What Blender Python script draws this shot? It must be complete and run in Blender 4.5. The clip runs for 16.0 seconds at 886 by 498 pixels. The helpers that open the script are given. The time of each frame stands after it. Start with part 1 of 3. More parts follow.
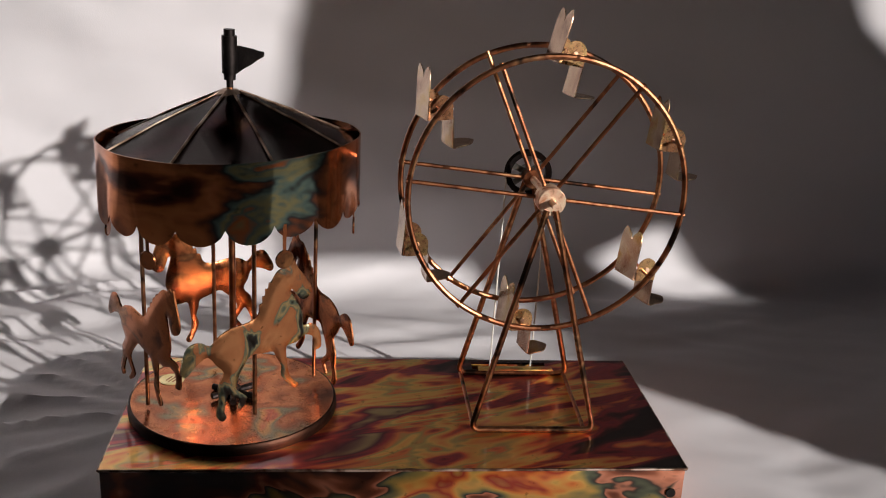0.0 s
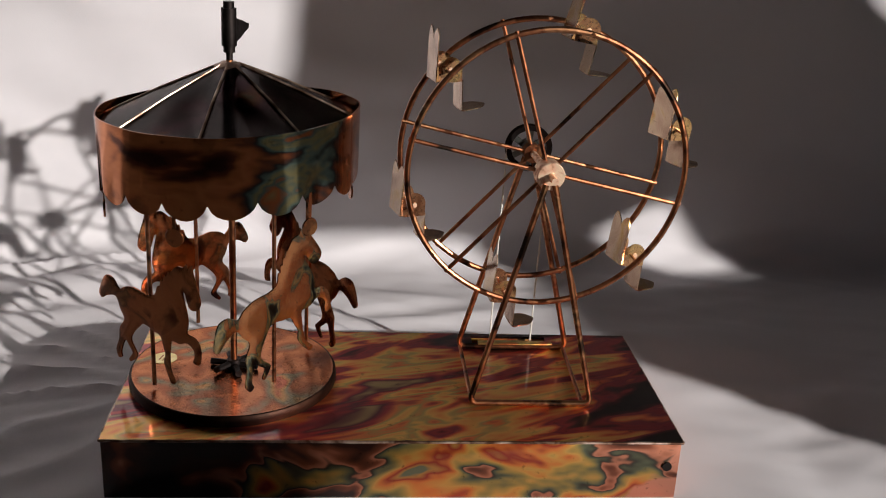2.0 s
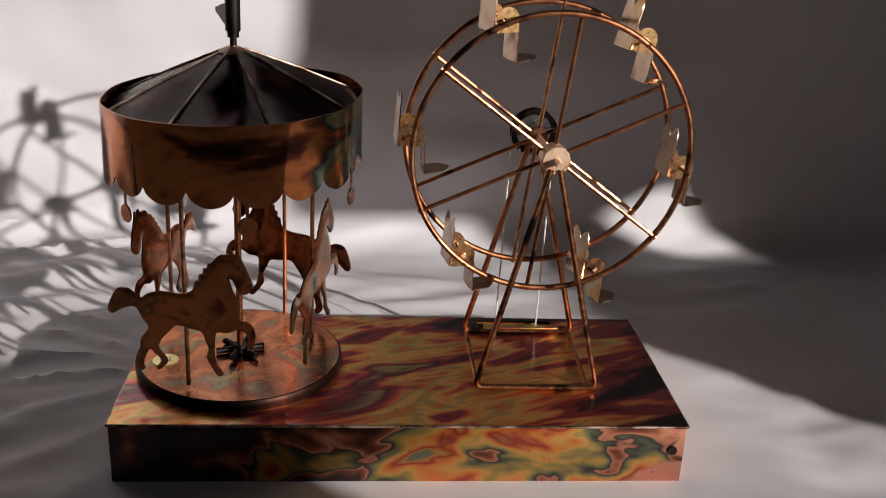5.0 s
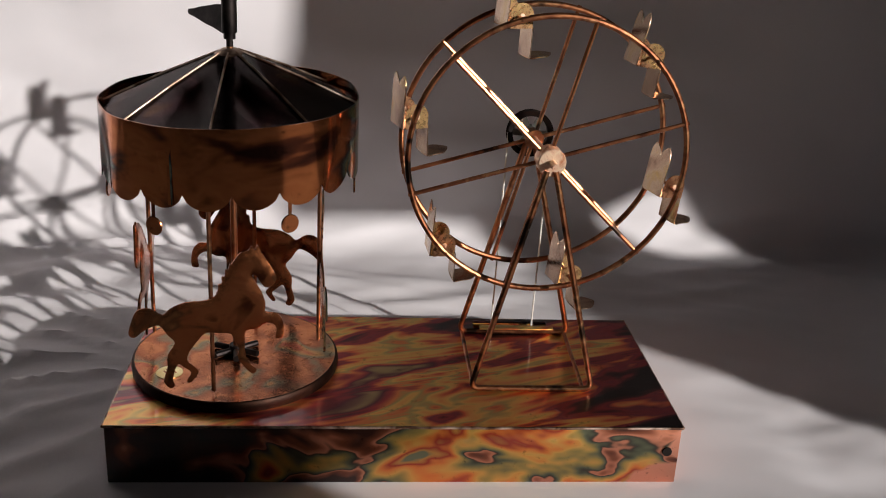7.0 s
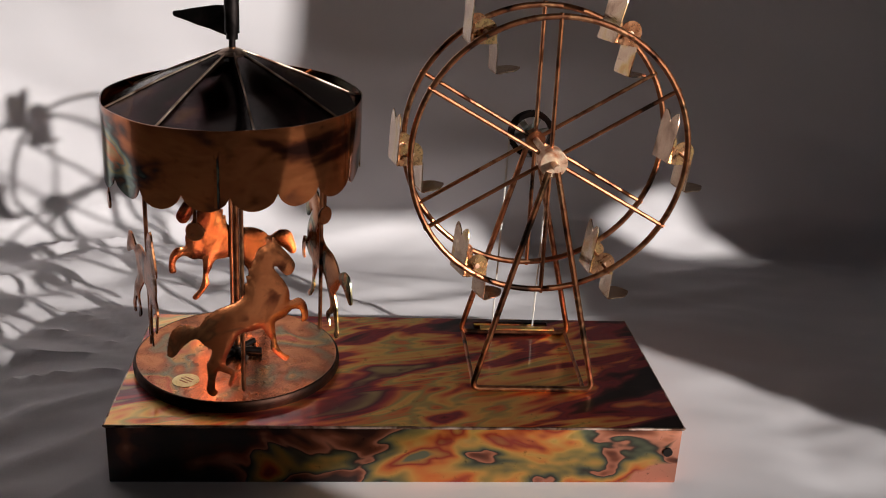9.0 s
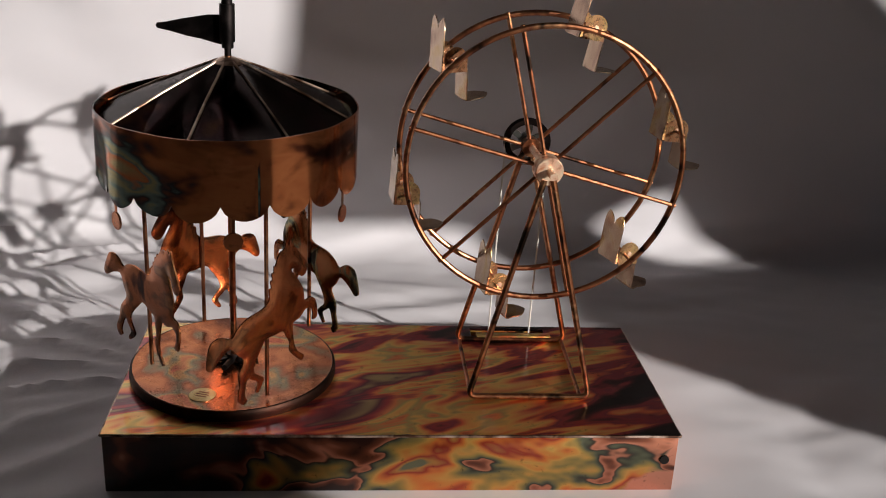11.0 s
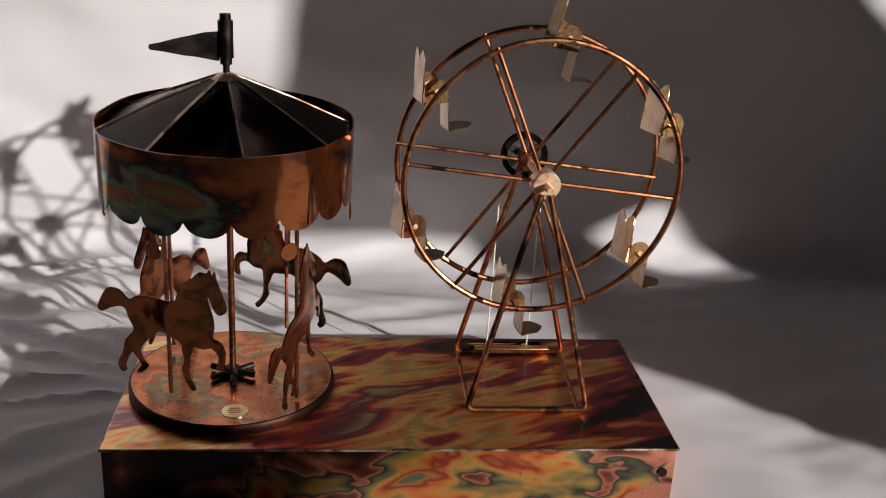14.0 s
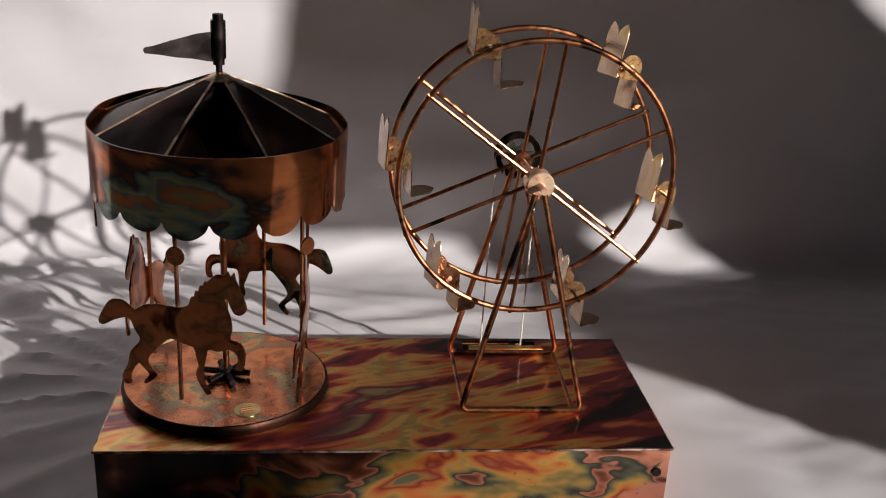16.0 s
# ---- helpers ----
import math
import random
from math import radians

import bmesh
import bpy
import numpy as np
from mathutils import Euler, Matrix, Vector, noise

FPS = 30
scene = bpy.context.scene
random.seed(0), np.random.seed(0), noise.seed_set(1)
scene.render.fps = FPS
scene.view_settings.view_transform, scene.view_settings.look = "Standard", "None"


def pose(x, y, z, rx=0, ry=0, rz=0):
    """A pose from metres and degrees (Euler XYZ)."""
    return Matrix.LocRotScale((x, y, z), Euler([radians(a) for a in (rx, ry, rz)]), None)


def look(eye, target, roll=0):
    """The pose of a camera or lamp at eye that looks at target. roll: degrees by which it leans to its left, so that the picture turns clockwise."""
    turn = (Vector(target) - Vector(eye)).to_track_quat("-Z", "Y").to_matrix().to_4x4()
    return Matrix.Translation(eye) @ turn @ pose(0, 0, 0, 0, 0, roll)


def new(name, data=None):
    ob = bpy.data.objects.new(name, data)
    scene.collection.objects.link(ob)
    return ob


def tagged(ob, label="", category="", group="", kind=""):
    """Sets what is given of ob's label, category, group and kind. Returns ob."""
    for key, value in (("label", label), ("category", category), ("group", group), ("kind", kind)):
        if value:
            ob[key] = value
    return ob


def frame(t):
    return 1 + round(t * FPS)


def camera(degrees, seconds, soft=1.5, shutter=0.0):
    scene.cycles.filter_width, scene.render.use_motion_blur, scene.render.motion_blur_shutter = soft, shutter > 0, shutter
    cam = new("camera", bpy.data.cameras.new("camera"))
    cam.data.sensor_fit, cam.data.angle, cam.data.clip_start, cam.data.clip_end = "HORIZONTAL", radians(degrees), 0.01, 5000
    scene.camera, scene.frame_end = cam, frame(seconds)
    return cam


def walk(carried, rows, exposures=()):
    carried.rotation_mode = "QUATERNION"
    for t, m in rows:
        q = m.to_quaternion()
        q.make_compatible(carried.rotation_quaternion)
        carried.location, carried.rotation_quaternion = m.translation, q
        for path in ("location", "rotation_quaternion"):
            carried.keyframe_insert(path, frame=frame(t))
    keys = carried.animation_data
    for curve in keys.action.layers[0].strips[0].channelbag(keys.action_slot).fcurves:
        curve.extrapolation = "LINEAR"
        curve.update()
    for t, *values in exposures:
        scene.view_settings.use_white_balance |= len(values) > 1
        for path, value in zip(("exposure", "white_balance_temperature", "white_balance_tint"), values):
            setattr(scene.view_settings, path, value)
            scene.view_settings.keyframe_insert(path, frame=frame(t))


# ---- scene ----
from mathutils.geometry import delaunay_2d_cdt

# ---------------------------------------------------------------- camera
cam = camera(47.75, 16.0, soft=1.05)
PATH = [  # seconds, eye x y z, yaw, pitch, roll (degrees)
    (0, 0.1114, -0.4172, 0.2821, -5.93, -18.40, 2.93),
    (0.5, 0.1127, -0.4189, 0.2831, -6.04, -18.56, 3.04),
    (1, 0.1138, -0.4200, 0.2838, -5.86, -18.95, 3.06),
    (1.5, 0.1154, -0.4192, 0.2824, -5.75, -19.41, 3.16),
    (2, 0.1160, -0.4189, 0.2819, -5.49, -19.82, 3.12),
    (2.5, 0.1170, -0.4198, 0.2824, -5.32, -19.98, 2.90),
    (3, 0.1186, -0.4191, 0.2813, -4.88, -20.27, 2.69),
    (3.5, 0.1190, -0.4192, 0.2818, -4.69, -20.48, 2.66),
    (4, 0.1180, -0.4180, 0.2830, -4.80, -20.70, 2.65),
    (6.5, 0.1173, -0.4184, 0.2841, -5.31, -20.99, 3.03),
    (7, 0.1176, -0.4184, 0.2856, -5.28, -21.03, 2.98),
    (7.5, 0.1165, -0.4188, 0.2861, -5.16, -20.96, 2.90),
    (8, 0.1177, -0.4192, 0.2870, -5.11, -21.01, 2.94),
    (8.5, 0.1168, -0.4191, 0.2867, -5.28, -21.01, 2.98),
    (9, 0.1166, -0.4191, 0.2860, -5.30, -21.02, 3.12),
    (11.5, 0.1159, -0.4182, 0.2897, -5.60, -20.76, 3.05),
    (12, 0.1157, -0.4190, 0.2909, -5.48, -20.73, 2.98),
    (12.5, 0.1156, -0.4182, 0.2909, -5.46, -20.71, 2.93),
    (13, 0.1155, -0.4189, 0.2910, -5.56, -20.64, 3.06),
    (13.5, 0.1159, -0.4185, 0.2918, -5.57, -20.58, 2.98),
    (14, 0.1158, -0.4187, 0.2927, -5.69, -20.47, 2.93),
    (14.5, 0.1152, -0.4183, 0.2925, -5.72, -20.50, 2.81),
    (15, 0.1153, -0.4175, 0.2926, -5.97, -20.58, 2.99),
    (15.5, 0.1152, -0.4186, 0.2926, -6.00, -20.49, 2.89),
    (16, 0.1152, -0.4176, 0.2936, -6.15, -20.57, 2.97),
]


def view(x, y, z, yaw, pitch, roll):
    a, p = radians(yaw), radians(pitch)
    way = Vector((-math.sin(a) * math.cos(p), math.cos(a) * math.cos(p), math.sin(p)))
    eye = Vector((x, y, z))
    return look(eye, eye + way, roll)


walk(cam, [(t, view(*v)) for t, *v in PATH], exposures=((0.0, 0.0), (16.0, 0.0)))

# ---------------------------------------------------------------- light
SUN = Vector((-0.7207, 0.6338, -0.2809)).normalized()
AZ = math.atan2(-SUN.x, -SUN.y)
world = bpy.data.worlds.new("sky")
scene.world = world
world.use_nodes = True
wn = world.node_tree.nodes
sky = wn.new("ShaderNodeTexSky")
sky.sky_type, sky.sun_disc = "NISHITA", False
sky.sun_elevation, sky.sun_rotation = math.asin(-SUN.z), AZ
wn["Background"].inputs["Strength"].default_value = 0.03
world.node_tree.links.new(sky.outputs[0], wn["Background"].inputs["Color"])

sun = new("sun", bpy.data.lights.new("sun", "SUN"))
sun.data.energy, sun.data.angle, sun.data.color = 4.6, radians(0.8), (1.0, 0.957, 0.92)
sun.matrix_world = look((0, 0, 3), Vector((0, 0, 3)) + SUN)

# room axes: the unseen light-shaping wall stands square to the sun's azimuth
CENTRE = Vector((0.15, 0.10, 0.0))
N = Vector((-SUN.x, -SUN.y, 0)).normalized()
S = Vector((-N.y, N.x, 0))
WALL_AT = 1.1

# added weak fill lamp just inside the wall openings, in place of sky light
sky_fill = new("sky_fill", bpy.data.lights.new("sky_fill", "AREA"))
sky_fill.data.shape = "RECTANGLE"
sky_fill.data.size, sky_fill.data.size_y, sky_fill.data.energy = 0.9, 0.5, 0.006
sky_fill.data.color = (0.9, 0.92, 1.0)
spot = CENTRE + N * (WALL_AT - 0.01) + S * -0.42 + Vector((0, 0, 0.66))
sky_fill.matrix_world = look(spot, spot - N)


# ---------------------------------------------------------------- materials
def nodes_of(name):
    m = bpy.data.materials.new(name)
    m.use_nodes = True
    nt = m.node_tree
    return m, nt, nt.nodes["Principled BSDF"]


def add(nt, kind, **inputs):
    n = nt.nodes.new(kind)
    for k, v in inputs.items():
        n.inputs[k.replace("_", " ")].default_value = v
    return n


def ramp(nt, fac, stops):
    r = nt.nodes.new("ShaderNodeValToRGB")
    e = r.color_ramp.elements
    while len(e) < len(stops):
        e.new(0.5)
    for el, (p, c) in zip(e, stops):
        el.position, el.color = p, (*c, 1)
    nt.links.new(fac, r.inputs[0])
    return r


def mixc(nt, fac, a, b, mode="MIX"):
    m = nt.nodes.new("ShaderNodeMix")
    m.data_type, m.blend_type = "RGBA", mode
    for sock, v in ((0, fac), (6, a), (7, b)):
        if isinstance(v, (int, float)):
            m.inputs[sock].default_value = v
        elif isinstance(v, tuple):
            m.inputs[sock].default_value = (*v, 1)
        else:
            nt.links.new(v, m.inputs[sock])
    return m.outputs[2]


def copper(name, stops, scale=40, stretch=(1, 1, 1), turn=0.0, rough=(0.2, 0.4), warp=0.6, spots=0.5, bump=0.15, vary=0.0, metal=1.0, burn_and_dim=None, raw=None, patches=(), lacquer=0.0, detail=3.0):
    """Flame-coloured sheet copper: oxide colours in warped bands, dark specks, worn gloss."""
    m, nt, b = nodes_of(name)
    co = nt.nodes.new("ShaderNodeTexCoord")
    mp = nt.nodes.new("ShaderNodeMapping")
    mp.inputs["Scale"].default_value = stretch
    lean = nt.nodes.new("ShaderNodeMapping")
    lean.inputs["Rotation"].default_value = (0, 0, turn)
    info = nt.nodes.new("ShaderNodeObjectInfo")
    shift = nt.nodes.new("ShaderNodeVectorMath")
    shift.operation = "MULTIPLY_ADD"
    nt.links.new(info.outputs["Random"], shift.inputs[0])
    shift.inputs[1].default_value = (vary, vary * 0.7, vary * 1.3)
    nt.links.new(co.outputs["Object"], shift.inputs[2])
    nt.links.new(shift.outputs[0], lean.inputs[0])
    nt.links.new(lean.outputs[0], mp.inputs[0])
    big = add(nt, "ShaderNodeTexNoise", Scale=scale, Detail=detail, Roughness=0.55, Distortion=warp)
    nt.links.new(mp.outputs[0], big.inputs["Vector"])
    tone = big.outputs[0]
    if burn_and_dim:
        # one end is darker: thicker oxide, on the base also a painted-in dark reflection
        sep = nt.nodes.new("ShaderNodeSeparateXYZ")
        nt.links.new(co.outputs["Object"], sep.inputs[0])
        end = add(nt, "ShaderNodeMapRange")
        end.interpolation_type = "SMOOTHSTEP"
        for i, v in enumerate((burn_and_dim[0], burn_and_dim[1], burn_and_dim[2], 0.0)):
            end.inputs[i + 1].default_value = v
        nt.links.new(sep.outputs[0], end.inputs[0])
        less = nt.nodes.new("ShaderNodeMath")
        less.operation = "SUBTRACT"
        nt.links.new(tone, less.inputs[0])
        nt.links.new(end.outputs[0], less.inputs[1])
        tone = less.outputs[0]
    for angle, width, gain in patches:
        # a stain that was flamed on one side of a round strip
        flat = nt.nodes.new("ShaderNodeVectorMath")
        flat.operation = "MULTIPLY"
        flat.inputs[1].default_value = (1, 1, 0)
        nt.links.new(co.outputs["Object"], flat.inputs[0])
        unit = nt.nodes.new("ShaderNodeVectorMath")
        unit.operation = "NORMALIZE"
        nt.links.new(flat.outputs[0], unit.inputs[0])
        dot = nt.nodes.new("ShaderNodeVectorMath")
        dot.operation = "DOT_PRODUCT"
        dot.inputs[1].default_value = (math.cos(radians(angle)), math.sin(radians(angle)), 0)
        nt.links.new(unit.outputs[0], dot.inputs[0])
        side = add(nt, "ShaderNodeMapRange")
        side.interpolation_type = "SMOOTHSTEP"
        for i, v in enumerate((math.cos(radians(width)), math.cos(radians(width * 0.3)), 0.0, gain)):
            side.inputs[i + 1].default_value = v
        nt.links.new(dot.outputs["Value"], side.inputs[0])
        more = nt.nodes.new("ShaderNodeMath")
        more.operation = "ADD"
        nt.links.new(tone, more.inputs[0])
        nt.links.new(side.outputs[0], more.inputs[1])
        tone = more.outputs[0]
    col = ramp(nt, tone, stops).outputs[0]
    if raw:
        # the other end was hardly heated and kept its bare copper
        cut = nt.nodes.new("ShaderNodeSeparateXYZ")
        nt.links.new(co.outputs["Object"], cut.inputs[0])
        ragged = nt.nodes.new("ShaderNodeMath")
        ragged.operation = "MULTIPLY_ADD"
        ragged.inputs[1].default_value = 0.09
        nt.links.new(big.outputs[0], ragged.inputs[0])
        nt.links.new(cut.outputs[0], ragged.inputs[2])
        bare = add(nt, "ShaderNodeMapRange")
        for i, v in enumerate((raw[0] + 0.045, raw[1] + 0.045, 0.0, 1.0)):
            bare.inputs[i + 1].default_value = v
        nt.links.new(ragged.outputs[0], bare.inputs[0])
        col = mixc(nt, bare.outputs[0], col, (0.66, 0.27, 0.17))
    fine = add(nt, "ShaderNodeTexNoise", Scale=scale * 9, Detail=4.0, Roughness=0.7)
    nt.links.new(co.outputs["Object"], fine.inputs["Vector"])
    speck = ramp(nt, fine.outputs[0], [(0.0, (1, 1, 1)), (0.62, (1, 1, 1)), (0.72, (1 - spots, 1 - spots, 1 - spots))])
    col = mixc(nt, 1.0, col, speck.outputs[0], "MULTIPLY")
    nt.links.new(col, b.inputs["Base Color"])
    b.inputs["Metallic"].default_value = metal
    b.inputs["Coat Weight"].default_value = lacquer
    b.inputs["Coat Roughness"].default_value = 0.07
    mr = add(nt, "ShaderNodeMapRange")
    mr.inputs[1].default_value, mr.inputs[2].default_value = 0.3, 0.75
    mr.inputs[3].default_value, mr.inputs[4].default_value = rough
    nt.links.new(fine.outputs[0], mr.inputs[0])
    nt.links.new(mr.outputs[0], b.inputs["Roughness"])
    bp = add(nt, "ShaderNodeBump", Strength=bump, Distance=0.0006)
    wide = add(nt, "ShaderNodeTexNoise", Scale=110.0, Detail=2.0)
    nt.links.new(co.outputs["Object"], wide.inputs["Vector"])
    nt.links.new(wide.outputs[0], bp.inputs["Height"])
    nt.links.new(bp.outputs[0], b.inputs["Normal"])
    return m


DARK = (0.045, 0.017, 0.012)
# top: the right end's colour holds burnt oxide and a dark reflection
M_TOP = copper("flamed_copper_top", [(0.29, (0.02, 0.01, 0.009)), (0.35, (0.1, 0.022, 0.025)), (0.395, (0.42, 0.05, 0.055)), (0.425, (0.3, 0.045, 0.06)), (0.455, (0.85, 0.18, 0.07)), (0.485, (0.95, 0.46, 0.14)), (0.515, (0.96, 0.62, 0.18)), (0.54, (0.62, 0.46, 0.16)), (0.57, (0.9, 0.3, 0.1)), (0.62, (0.48, 0.06, 0.06)), (0.66, (0.15, 0.035, 0.05)), (0.73, (0.5, 0.36, 0.16))],
               scale=17, stretch=(0.72, 2.5, 1), turn=radians(-20), rough=(0.38, 0.5), warp=0.45, spots=0.5, bump=0.06, metal=1.0, lacquer=0.9, burn_and_dim=(0.285, 0.13, 0.17), detail=3.0)
# sides: left end coloured dark for burnt oxide plus the dark it mirrors
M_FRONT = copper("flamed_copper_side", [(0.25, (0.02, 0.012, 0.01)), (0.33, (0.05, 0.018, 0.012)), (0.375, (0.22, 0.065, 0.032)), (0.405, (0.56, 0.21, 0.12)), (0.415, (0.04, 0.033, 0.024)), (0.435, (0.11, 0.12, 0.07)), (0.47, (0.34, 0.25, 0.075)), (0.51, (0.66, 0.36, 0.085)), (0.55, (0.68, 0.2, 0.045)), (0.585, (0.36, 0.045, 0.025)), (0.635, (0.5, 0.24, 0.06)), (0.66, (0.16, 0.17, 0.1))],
                 scale=30, stretch=(0.72, 1, 1.2), rough=(0.36, 0.48), warp=0.35, spots=0.55, metal=1.0, burn_and_dim=(0.06, 0.19, 0.2), raw=(0.266, 0.27), lacquer=0.8, detail=2.6)
M_SKIRT = copper("flamed_copper_valance", [(0.3, DARK), (0.37, (0.13, 0.04, 0.02)), (0.42, (0.4, 0.13, 0.046)), (0.48, (0.54, 0.185, 0.066)), (0.54, (0.47, 0.15, 0.053)), (0.61, (0.2, 0.07, 0.036)), (0.655, (0.05, 0.048, 0.046)), (0.70, (0.15, 0.215, 0.18)), (0.76, (0.34, 0.29, 0.13)), (0.80, (0.14, 0.19, 0.16)), (0.84, (0.5, 0.15, 0.05)), (0.92, (0.34, 0.27, 0.12))],
                 scale=21, stretch=(1, 1, 2.2), rough=(0.1, 0.2), warp=0.35, spots=0.5, metal=0.97, patches=((140, 34, 0.22), (318, 48, 0.19), (92, 34, -0.1)))
M_ROOF = copper("dark_copper_roof", [(0.3, (0.01, 0.006, 0.006)), (0.5, (0.025, 0.01, 0.009)), (0.6, (0.06, 0.02, 0.028)), (0.68, (0.16, 0.07, 0.03)), (0.75, (0.08, 0.1, 0.07))],
                scale=35, rough=(0.1, 0.2), warp=0.5, bump=0.1, vary=2.0)
M_DECK = copper("flamed_copper_deck", [(0.3, (0.11, 0.035, 0.016)), (0.4, (0.36, 0.115, 0.042)), (0.47, (0.52, 0.19, 0.075)), (0.53, (0.32, 0.1, 0.04)), (0.595, (0.2, 0.18, 0.11)), (0.625, (0.46, 0.24, 0.085)), (0.66, (0.42, 0.1, 0.055)), (0.72, (0.5, 0.19, 0.08))],
                scale=30, rough=(0.2, 0.32), warp=0.4, spots=0.55, metal=1.0, detail=2.4)
M_HORSE = copper("brown_copper_sheet", [(0.33, DARK), (0.39, (0.17, 0.05, 0.022)), (0.45, (0.5, 0.175, 0.068)), (0.54, (0.46, 0.15, 0.058)), (0.60, (0.2, 0.085, 0.04)), (0.67, (0.44, 0.19, 0.075))],
                 scale=42, rough=(0.15, 0.28), warp=0.5, bump=0.12, vary=3.0, metal=0.97)
M_PATCH = copper("patchy_flamed_copper", [(0.29, (0.02, 0.014, 0.012)), (0.355, (0.05, 0.045, 0.038)), (0.38, (0.17, 0.2, 0.14)), (0.41, (0.5, 0.36, 0.16)), (0.435, (0.16, 0.2, 0.14)), (0.455, (0.5, 0.19, 0.08)), (0.56, (0.62, 0.27, 0.115)), (0.62, (0.5, 0.2, 0.085)), (0.66, (0.2, 0.2, 0.15)), (0.69, (0.6, 0.26, 0.11))],
                 scale=46, stretch=(1.25, 1, 0.8), rough=(0.17, 0.3), warp=0.5, spots=0.65, bump=0.15, metal=0.97, burn_and_dim=(-0.012, 0.003, 0.065))
M_WIRE = copper("copper_rod", [(0.33, (0.025, 0.014, 0.01)), (0.38, (0.24, 0.085, 0.042)), (0.49, (0.46, 0.185, 0.085)), (0.56, (0.22, 0.08, 0.042)), (0.62, (0.54, 0.26, 0.125)), (0.70, (0.06, 0.035, 0.024))],
                scale=44, rough=(0.28, 0.42), warp=0.2, bump=0.2, vary=2.0)
M_SEAT = copper("grey_brown_copper_sheet", [(0.3, (0.14, 0.075, 0.045)), (0.43, (0.4, 0.26, 0.18)), (0.53, (0.5, 0.36, 0.25)), (0.6, (0.46, 0.3, 0.12)), (0.68, (0.42, 0.16, 0.08))],
                scale=45, rough=(0.18, 0.3), warp=0.5, bump=0.05, vary=4.0, metal=0.97)
M_SIDE = copper("gold_copper_sheet", [(0.3, (0.25, 0.1, 0.05)), (0.45, (0.66, 0.34, 0.18)), (0.56, (0.7, 0.46, 0.2)), (0.66, (0.5, 0.22, 0.12))], scale=40, rough=(0.22, 0.36), bump=0.04, vary=4.0, metal=0.95)
# worn copper; its pale colour also paints in the highlight on seams and bead
M_SEAM = copper("worn_highlit_edge", [(0.38, (0.12, 0.06, 0.04)), (0.5, (0.4, 0.27, 0.2)), (0.65, (0.72, 0.56, 0.46))], scale=90, rough=(0.32, 0.48), vary=2.0)
M_HUB = copper("bright_copper_hub", [(0.32, (0.35, 0.12, 0.06)), (0.42, (0.85, 0.5, 0.33)), (0.55, (0.93, 0.7, 0.5)), (0.7, (0.66, 0.26, 0.13))], scale=130, rough=(0.38, 0.55), metal=0.7)
M_BLACK = copper("blackened_iron", [(0.3, (0.012, 0.01, 0.01)), (0.7, (0.05, 0.04, 0.038))], scale=90, rough=(0.4, 0.6), bump=0.4)
M_RIM = copper("dark_brown_rim", [(0.3, (0.015, 0.01, 0.008)), (0.55, (0.04, 0.018, 0.012)), (0.72, (0.1, 0.045, 0.028))], scale=40, rough=(0.42, 0.55), bump=0.1)
M_COIN = copper("brass_foil_seal", [(0.3, (0.75, 0.6, 0.25)), (0.6, (0.9, 0.8, 0.45))], scale=120, rough=(0.25, 0.4))
M_STEEL = copper("dull_steel", [(0.3, (0.1, 0.11, 0.1)), (0.6, (0.35, 0.36, 0.33))], scale=100, rough=(0.25, 0.45))


def matte(name, a, b_, scale, rough, bump=0.2, dist=0.001, grain=40):
    m, nt, b = nodes_of(name)
    co = nt.nodes.new("ShaderNodeTexCoord")
    t1 = add(nt, "ShaderNodeTexNoise", Scale=scale, Detail=3.0)
    t2 = add(nt, "ShaderNodeTexNoise", Scale=scale * grain, Detail=2.0)
    for t in (t1, t2):
        nt.links.new(co.outputs["Object"], t.inputs["Vector"])
    nt.links.new(mixc(nt, t1.outputs[0], a, b_), b.inputs["Base Color"])
    b.inputs["Roughness"].default_value = rough
    b.inputs["Specular IOR Level"].default_value = 0.03
    bp = add(nt, "ShaderNodeBump", Strength=bump, Distance=dist)
    nt.links.new(t2.outputs[0], bp.inputs["Height"])
    nt.links.new(bp.outputs[0], b.inputs["Normal"])
    return m


M_CLOTH = matte("white_cotton_sheet", (0.68, 0.65, 0.665), (0.76, 0.725, 0.74), 9, 0.95, 0.1, 0.0005, 110)
M_WALL = matte("dark_plaster", (0.055, 0.045, 0.047), (0.08, 0.066, 0.068), 3, 0.9)
M_THREAD = matte("white_thread", (0.7, 0.68, 0.62), (0.8, 0.78, 0.72), 50, 0.8)
# near-black colour stands for the shade inside the hole and the slot
M_DARK = matte("painted_recess_shade", (0.012, 0.01, 0.01), (0.02, 0.016, 0.014), 30, 0.7)


# ---------------------------------------------------------------- mesh helpers
def part(name, bm, material, parent=None, label="", m=None, smooth=True):
    bmesh.ops.recalc_face_normals(bm, faces=bm.faces[:])
    me = bpy.data.meshes.new(name)
    bm.to_mesh(me)
    bm.free()
    me.materials.append(material)
    if smooth:
        me.polygons.foreach_set("use_smooth", [True] * len(me.polygons))
        me.set_sharp_from_angle(angle=radians(35))
    ob = new(name, me)
    ob.parent = parent
    if m is not None:
        ob.matrix_basis = m
    return tagged(ob, label)


def thing(name, label, category, m, group="", kind=""):
    ob = new(name)
    ob.empty_display_size = 0.01
    ob.matrix_basis = m
    return tagged(ob, label, category, group, kind)


